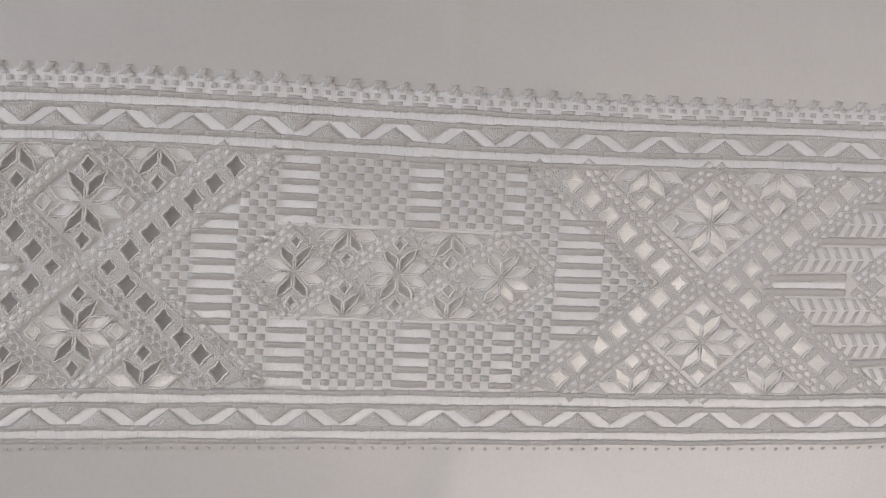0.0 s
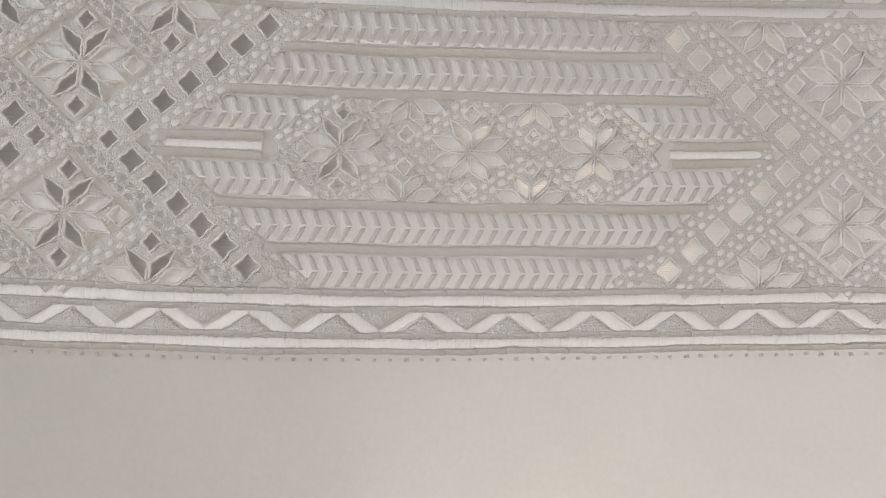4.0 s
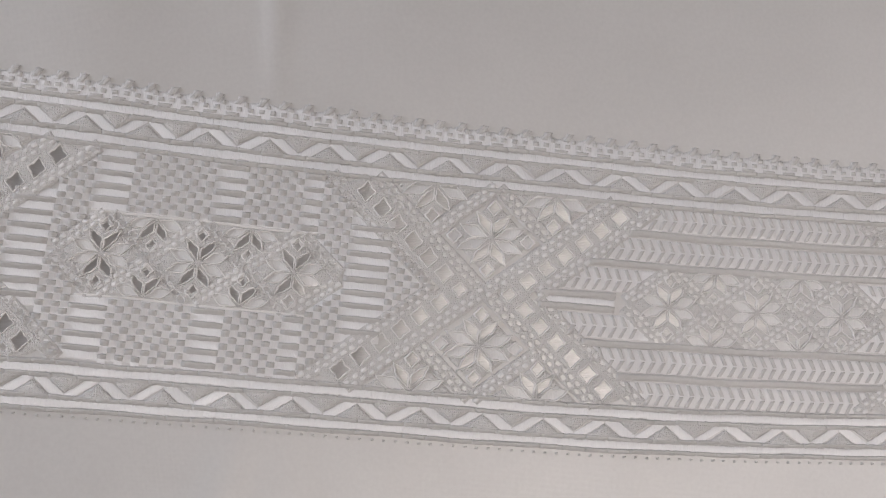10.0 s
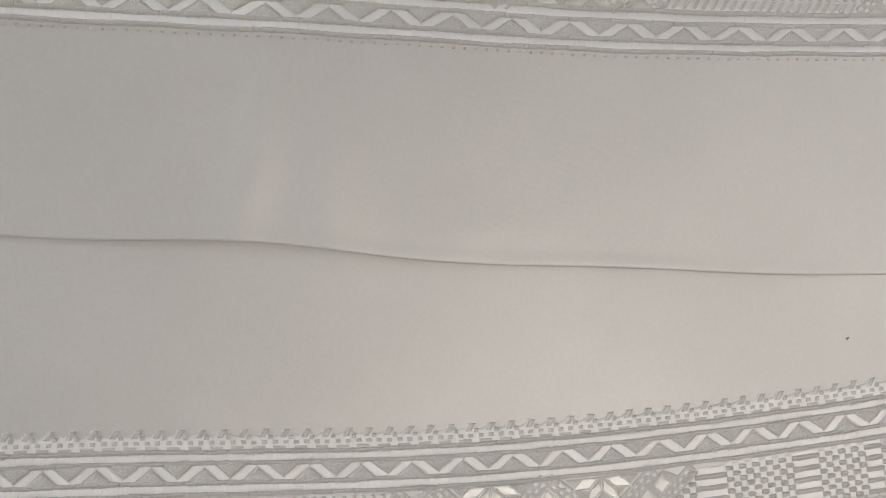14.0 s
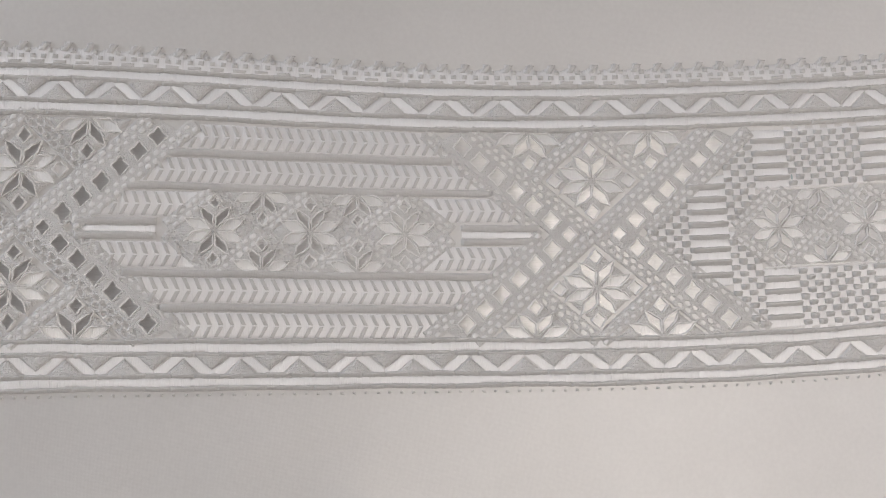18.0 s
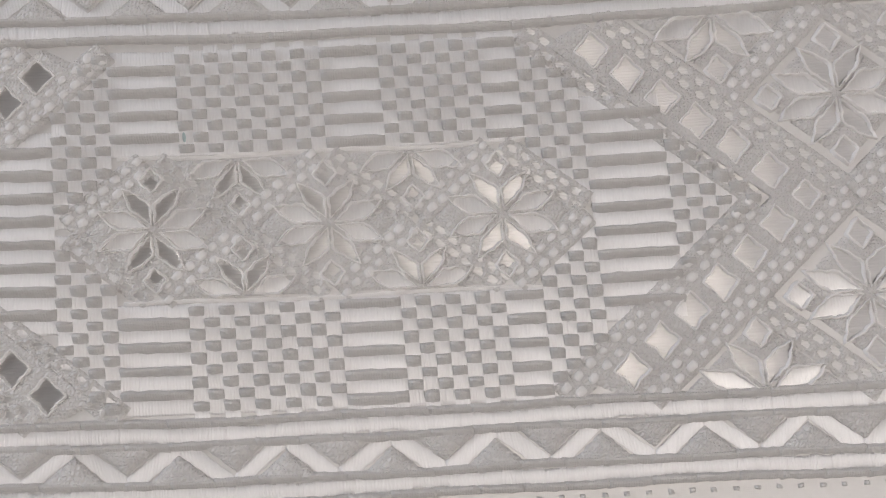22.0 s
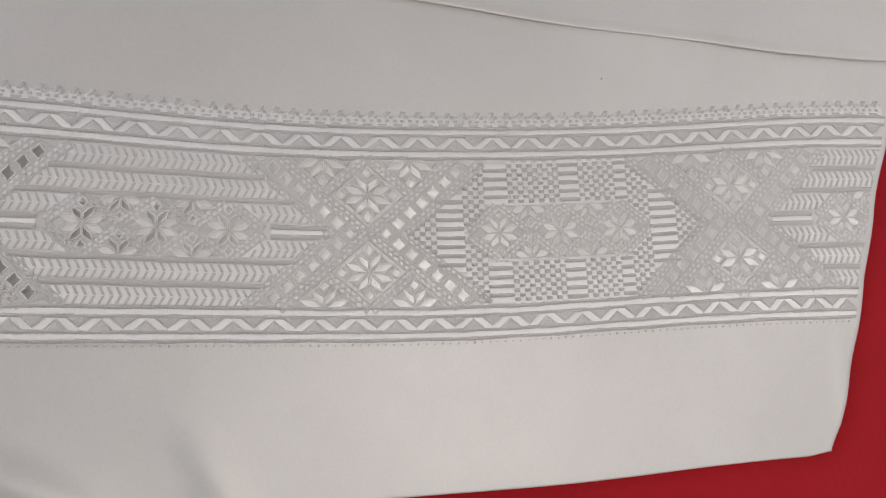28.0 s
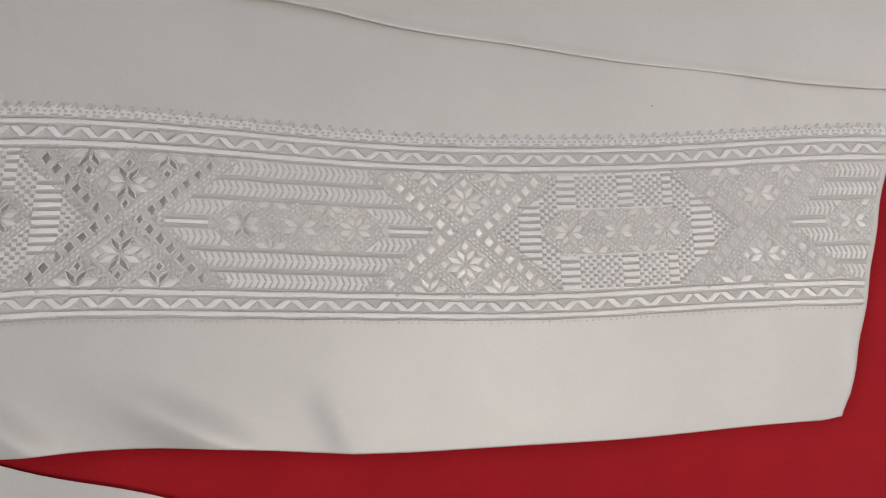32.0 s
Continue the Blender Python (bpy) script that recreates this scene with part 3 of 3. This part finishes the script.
def medallion(band, panel, cu):
    """Three small stars with half stars between them, in a lattice of beads."""
    for k in (-1, 0, 1):
        star(band, panel, cu + 33 * k, 0, 0.88)
    for k in (-0.5, 0.5):
        for fv in (1, -1):
            star(band, panel, cu + 33 * k, 13.4 * fv, 0.84, (-fv,))
    for k in (-1, 0, 1):
        for fu in (1, -1):
            for fv in (1, -1):
                bead_row(band, panel, (cu + 33 * k + fu * 1.5, 12.6 * fv), (cu + 33 * k + fu * 15.5, 1.3 * fv), UPRIGHT if fu * fv < 0 else FLAT, 0.5 + 0.02 * fu + 0.04 * fv, 2.9)


def inside_lozenge(du, v):
    return abs(v) < 35.9 and abs(du) < 81.5 - abs(v) * 1.19 + 0.5


def outside_medallion(du, v):
    return abs(v) > 14.6 or abs(du) > 51.5 - abs(v) * 1.05


def check_lozenge(band, panel, cu, near):
    """Upright satin floats held down in staggered blocks, the cloth standing up between them as squares and bars."""
    floats, pads, pitch, wide = Build(), [], 4.5, 2.8
    stacks = ((-65.5, -51.5), (51.5, 65.5))
    high_stacks = ((-39.2, -27.2), (0.0, 12.2), (33.0, 39.0))
    x, column = -80.0, 0
    while x < 81:
        stack = next((s for s in stacks if abs(s[0] - x) < 1.4), None)
        high = next((s for s in high_stacks if abs(s[0] - x) < 1.4), None)
        end = stack[1] if stack else high[1] if high else x + wide
        middle = (x + end) / 2
        shift = 0.5 if column % 2 else 0.0
        for k in range(-18, 19):
            v = (k + shift) * pitch
            if inside_lozenge(middle, v) and outside_medallion(middle, v):
                pads.append((x, end, v, 1.12))
            w = v + pitch / 2
            if inside_lozenge(middle, abs(w) - 1.0) and (outside_medallion(middle, w) or outside_medallion(middle, v) or outside_medallion(middle, v + pitch)):
                lo, hi = max(v + 0.6, -36.4), min(v + pitch - 0.6, 36.4)
                if abs(w) < 20 and abs(middle) < 40:
                    lo, hi = (max(lo, 14.4), hi) if w > 0 else (lo, min(hi, -14.4))
                if hi - lo > 0.4:
                    floats.satin(cu + x, cu + end, (lo + hi) / 2, (hi - lo) / 2, 0.2)
        x, column = end, column + 1
    body = part("check_lozenge", floats.mesh("check_lozenge", band, SATIN), panel, "flat white satin stitches of a check pattern", "stuff")
    pads.sort(key=lambda p: abs(p[0]) // 30)
    rest = Build()
    for n, (x0, x1, v, half) in enumerate(pads):
        name = "raised_bar" if x1 - x0 > 4 else "raised_square"
        build = Build() if near and n < 330 else rest
        build.pad(cu + x0 + 0.06, cu + x1 - 0.06, v, half * random.uniform(0.85, 1.15), 1.5)
        if build is not rest:
            part(name, build.mesh(name, band, SHADED_RELIEF), body)
    if rest.verts:
        part("raised_squares", rest.mesh("raised_squares", band, SHADED_RELIEF), body, kind="stuff")
    rails = Build()
    for fv in (1, -1):
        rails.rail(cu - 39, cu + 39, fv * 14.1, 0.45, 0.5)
    part("medallion_rail", rails.mesh("medallion_rail", band, LIT_RIDGE), body)
    medallion(band, panel, cu)


def chevron_lozenge(band, panel, cu):
    """Rows of slanting stitches that meet in points: satin below, thin folds of cloth standing up between the stitches."""
    edge = lambda v: 80.5 - abs(v) * 1.19
    inner = lambda v: 0.0 if abs(v) > 14 else 51.0 - abs(v) * 0.9
    satin, rails = Build(), Build()
    for v in (-31.6, -20.0, -8.4, 8.4, 20.0, 31.6):
        for n in range(-44, 44):
            u = (n + 0.5) * 1.875
            least, most = abs(v) - 4.2, min(abs(v) + 4.2, 36.0, (81.5 - abs(u)) / 1.19)
            if abs(v) < 14:
                least = max(least, (50.0 - abs(u)) / 0.9)
            if most - least > 0.8:
                satin.satin(cu + u - 0.94, cu + u + 0.94, math.copysign((least + most) / 2, v), (most - least) / 2, 0.2)
    for v in (-25.8, -14.4, 14.4, 25.8):
        e = edge(v)
        rails.rail(cu - e, cu + e, v, 1.35, 1.25)
    for side in (-1, 1):
        a, b = sorted((side * 53, side * 80))
        rails.rail(cu + a, cu + b, 2.4, 1.3, 1.15)
        rails.rail(cu + a, cu + b, -2.4, 1.3, 1.15)
        steps = 7
        for n in range(steps):
            satin.satin(cu + a + (b - a) * n / steps, cu + a + (b - a) * (n + 1) / steps, 0, 1.05, 0.2)
    body = part("chevron_lozenge", satin.mesh("chevron_lozenge", band, SATIN), panel, "flat white satin stitches in rows of chevrons", "stuff")
    part("row_rail", rails.mesh("row_rail", band, SHADED_RELIEF), body)
    for v in (-31.6, -20.0, -8.4, 8.4, 20.0, 31.6):
        u = -81.0
        while u < 78:
            if abs(u + 2) > inner(v) - 2:
                for fv in (1, -1):
                    far = abs(v + fv * 2)
                    if abs(u + 2) > 80.5 - far * 1.19 or (abs(v) < 14 and abs(u + 2) < 51.0 - far * 0.9):
                        continue
                    shape = [(cu + u + a, v + fv * b) for a, b in ((0.3, 4.0), (2.2, 0.25), (3.65, 0.15), (1.7, 4.0))]
                    shape = jitter(shape if fv < 0 else shape[::-1], 0.15)
                    fold = Build()
                    area = sum(p[0] * q[1] - q[0] * p[1] for p, q in zip(shape, shape[1:] + shape[:1]))
                    fold.pillow(shape if area > 0 else shape[::-1], FLAT, 0.85, -0.1, 0.28, 0.1)
                    part("chevron_fold", fold.mesh("chevron_fold", band, SHADED_RELIEF), body)
            u += 3.75
    medallion(band, panel, cu)


def border(band, panel, fv, inner, outer, pitch, apex, houndstooth):
    """Two satin bars with a zigzag between them, and the row of small stitches outside."""
    rails = Build()
    sag = lambda u: -0.7 * math.exp(-(((u + 85) / 70) ** 2)) + 0.5 * math.exp(-(((u - 25) / 35) ** 2)) if band is band_a and fv > 0 else 0.3 * math.sin(u * 0.03)
    for v, half in ((inner, 1.6), (outer, 1.5)):
        build, u = Build(), band.low
        while u < band.high:
            step = random.choice((0.5, 0.7, 0.9, 1.3, 1.8))
            build.satin(u, u + step, fv * (v + sag(u)) + 0.22 * math.sin(u * 0.13 + v) + 0.12 * math.sin(u * 0.41 + 2 * v), half + random.uniform(-0.24, 0.24), 0.30 + random.uniform(-0.05, 0.05), 0.07)
            u += step
        part("satin_border", build.mesh("satin_border", band, SATIN), panel, "narrow band of upright white satin stitches", "stuff")
        for off in (-half - 0.55, half + 0.55):
            u = band.low
            while u < band.high:
                rails.rail(u, u + 8, fv * (v + off + sag(u + 4)), 0.9, 1.2)
                u += 7.9
    lo, hi = inner + 2.2, outer - 2.1
    puffs, segments, k = [], [], math.ceil((band.low - apex) / pitch)
    while apex + (k + 1) * pitch < band.high:
        u, h, w, g = apex + (k + (0.5 if fv < 0 else 0)) * pitch, pitch / 2, pitch * 0.35, sag(apex + k * pitch)
        up, down = hi - 1.5, lo + 1.3
        lift = lambda shape: [(a, b + g) for a, b in shape]
        segments.append((lift([(u, up), (u + w, lo), (u + h, lo), (u + h, down), (u + h - w, hi), (u, hi)]), 1.42))
        segments.append((lift([(u + h, down), (u + h, lo), (u + pitch - w, lo), (u + pitch, up), (u + pitch, hi), (u + h + w, hi)]), 1.72))
        puffs.append(lift([(u - w + 0.2, lo - 0.4), (u + w - 0.2, lo - 0.4), (u, up - 0.1)]))
        puffs.append(lift([(u + h - w + 0.2, hi + 0.4), (u + h, down + 0.1), (u + h + w - 0.2, hi + 0.4)]))
        k += 1

    def upright_order(shape):
        shape = jitter([(a, fv * b) for a, b in shape], 0.32)
        area = sum(p[0] * q[1] - q[0] * p[1] for p, q in zip(shape, shape[1:] + shape[:1]))
        return shape if area > 0 else shape[::-1]

    body = part("zigzag_border", rails.mesh("zigzag_border", band, SHADED_RELIEF), panel)
    for shape, thread in segments:
        build = Build()
        build.pillow(serrate(upright_order(shape), 1.2, 0.08), thread + random.gauss(0, 0.05), 0.2, 0.08, 0.12)
        part("zigzag_stitch", build.mesh("zigzag_stitch", band, SATIN), body)
    for shape in puffs:
        build = Build()
        build.pillow(serrate(upright_order(shape), 1.2, 0.1), FLAT, 0.8, -0.1, 0.3, 0.25)
        part("raised_triangle", build.mesh("raised_triangle", band, STIPPLE), body)
    dots, u = Build(), band.low
    cells = [(4.2, 8.6, 1.15, 1.6), (-1.6, 7.2, 0.9, 0.75), (0.3, 5.4, 1.0, 0.75), (4.2, 5.4, 1.0, 0.75), (2.0, 3.5, 2.5, 0.55)] if houndstooth else [(0.0, 4.2, 0.5, 0.4), (4.1, 4.2, 0.5, 0.4)]
    while u < band.high - 8:
        for du, v, a, b in cells:
            cu, cv = u + du, fv * (outer + v + sag(u))
            lean = 1.0 if b > 1.2 else 0.0
            dots.pillow(jitter([(cu - a - lean, cv - b), (cu + a - lean, cv - b), (cu + a + lean, cv + b), (cu - a + lean, cv + b)], 0.15), FLAT, 0.7, -0.1, 0.4)
        u += 7.95
    part("edge_stitches", dots.mesh("edge_stitches", band, SHADED_RELIEF), panel, kind="stuff")
    if houndstooth:
        steps, u = Build(), band.low
        while u < band.high - 8:
            for n, top in enumerate((8.1, 8.2, 8.8, 10.3, 10.4, 9.2, 8.2, 8.1)):
                top += random.uniform(-0.25, 0.25)
                steps.satin(u + n, u + n + 1.0, outer + sag(u) + (top + 2.3) / 2, (top - 2.3) / 2, 0.24, 0.08)
            u += 7.95
        part("stepped_edging", steps.mesh("stepped_edging", band, SATIN), panel)


for band, panel, checks, chevrons, crosses in ((band_a, UPPER, (-100, 300), (100, -300), (-200, 0, 200)), (band_b, LOWER, (100, -300), (-100, 300), (-200, 0, 200))):
    if band is band_a:
        border(band, panel, 1, 38.4, 49.2, 21.4, -104.3, True)
        border(band, panel, -1, 38.8, 49.7, 21.6, -103.5, False)
    else:
        border(band, panel, 1, 39.6, 50.9, 19.7, 7.2, True)
        border(band, panel, -1, 38.6, 49.7, 19.2, -103.1, False)
    for u in crosses:
        cross(band, panel, u)
    for u in chevrons:
        chevron_lozenge(band, panel, u)
    for u in checks:
        check_lozenge(band, panel, u, abs(u) == 100)


# ---- the other cloth on the bed, and lint ----
def sleeve_edge(x):
    return -0.0955 - 0.315 * (x + 0.253) + 0.0012 * math.sin(x * 60)


sleeve = tagged(new("white_sleeve", panel_mesh("white_sleeve", -0.42, lambda y: -0.12 + 0.4 * (y + 0.14), lambda x: -0.36, 0.0, lambda x, y: 0.0012, COTTON, 60, 50)), label="plain white cotton sleeve lying on the red sheet", category="sleeve")
for v in sleeve.data.vertices:
    share = (v.co.y + 0.36) / 0.36
    v.co.y = -0.36 + share * (sleeve_edge(v.co.x) + 0.36)
    v.co.z += 0.0012 + 0.0012 * math.sin(v.co.x * 42 + v.co.y * 30)
bm = bmesh.new()
bmesh.ops.create_icosphere(bm, subdivisions=2, radius=0.0004, matrix=Matrix.LocRotScale((0.1245, 0.0955, height_lower(0.1245, 0.0955) + 0.0002), Euler((0, 0, 0.9)), (1.8, 0.8, 0.5)))
tagged(bm_object("lint", bm, SPECK), label="tiny dark speck of lint on the white cotton", category="lint")
bm = bmesh.new()
bmesh.ops.create_icosphere(bm, subdivisions=2, radius=0.0005, matrix=Matrix.LocRotScale((0.0718, 0.035, height_lower(0.0718, 0.035) + 0.0005), Euler((0, 0, 0.1)), (0.7, 2.0, 0.25)))
tagged(bm_object("pencil_mark", bm, TEAL, LOWER), label="faint blue-green pencil mark on the stitches")
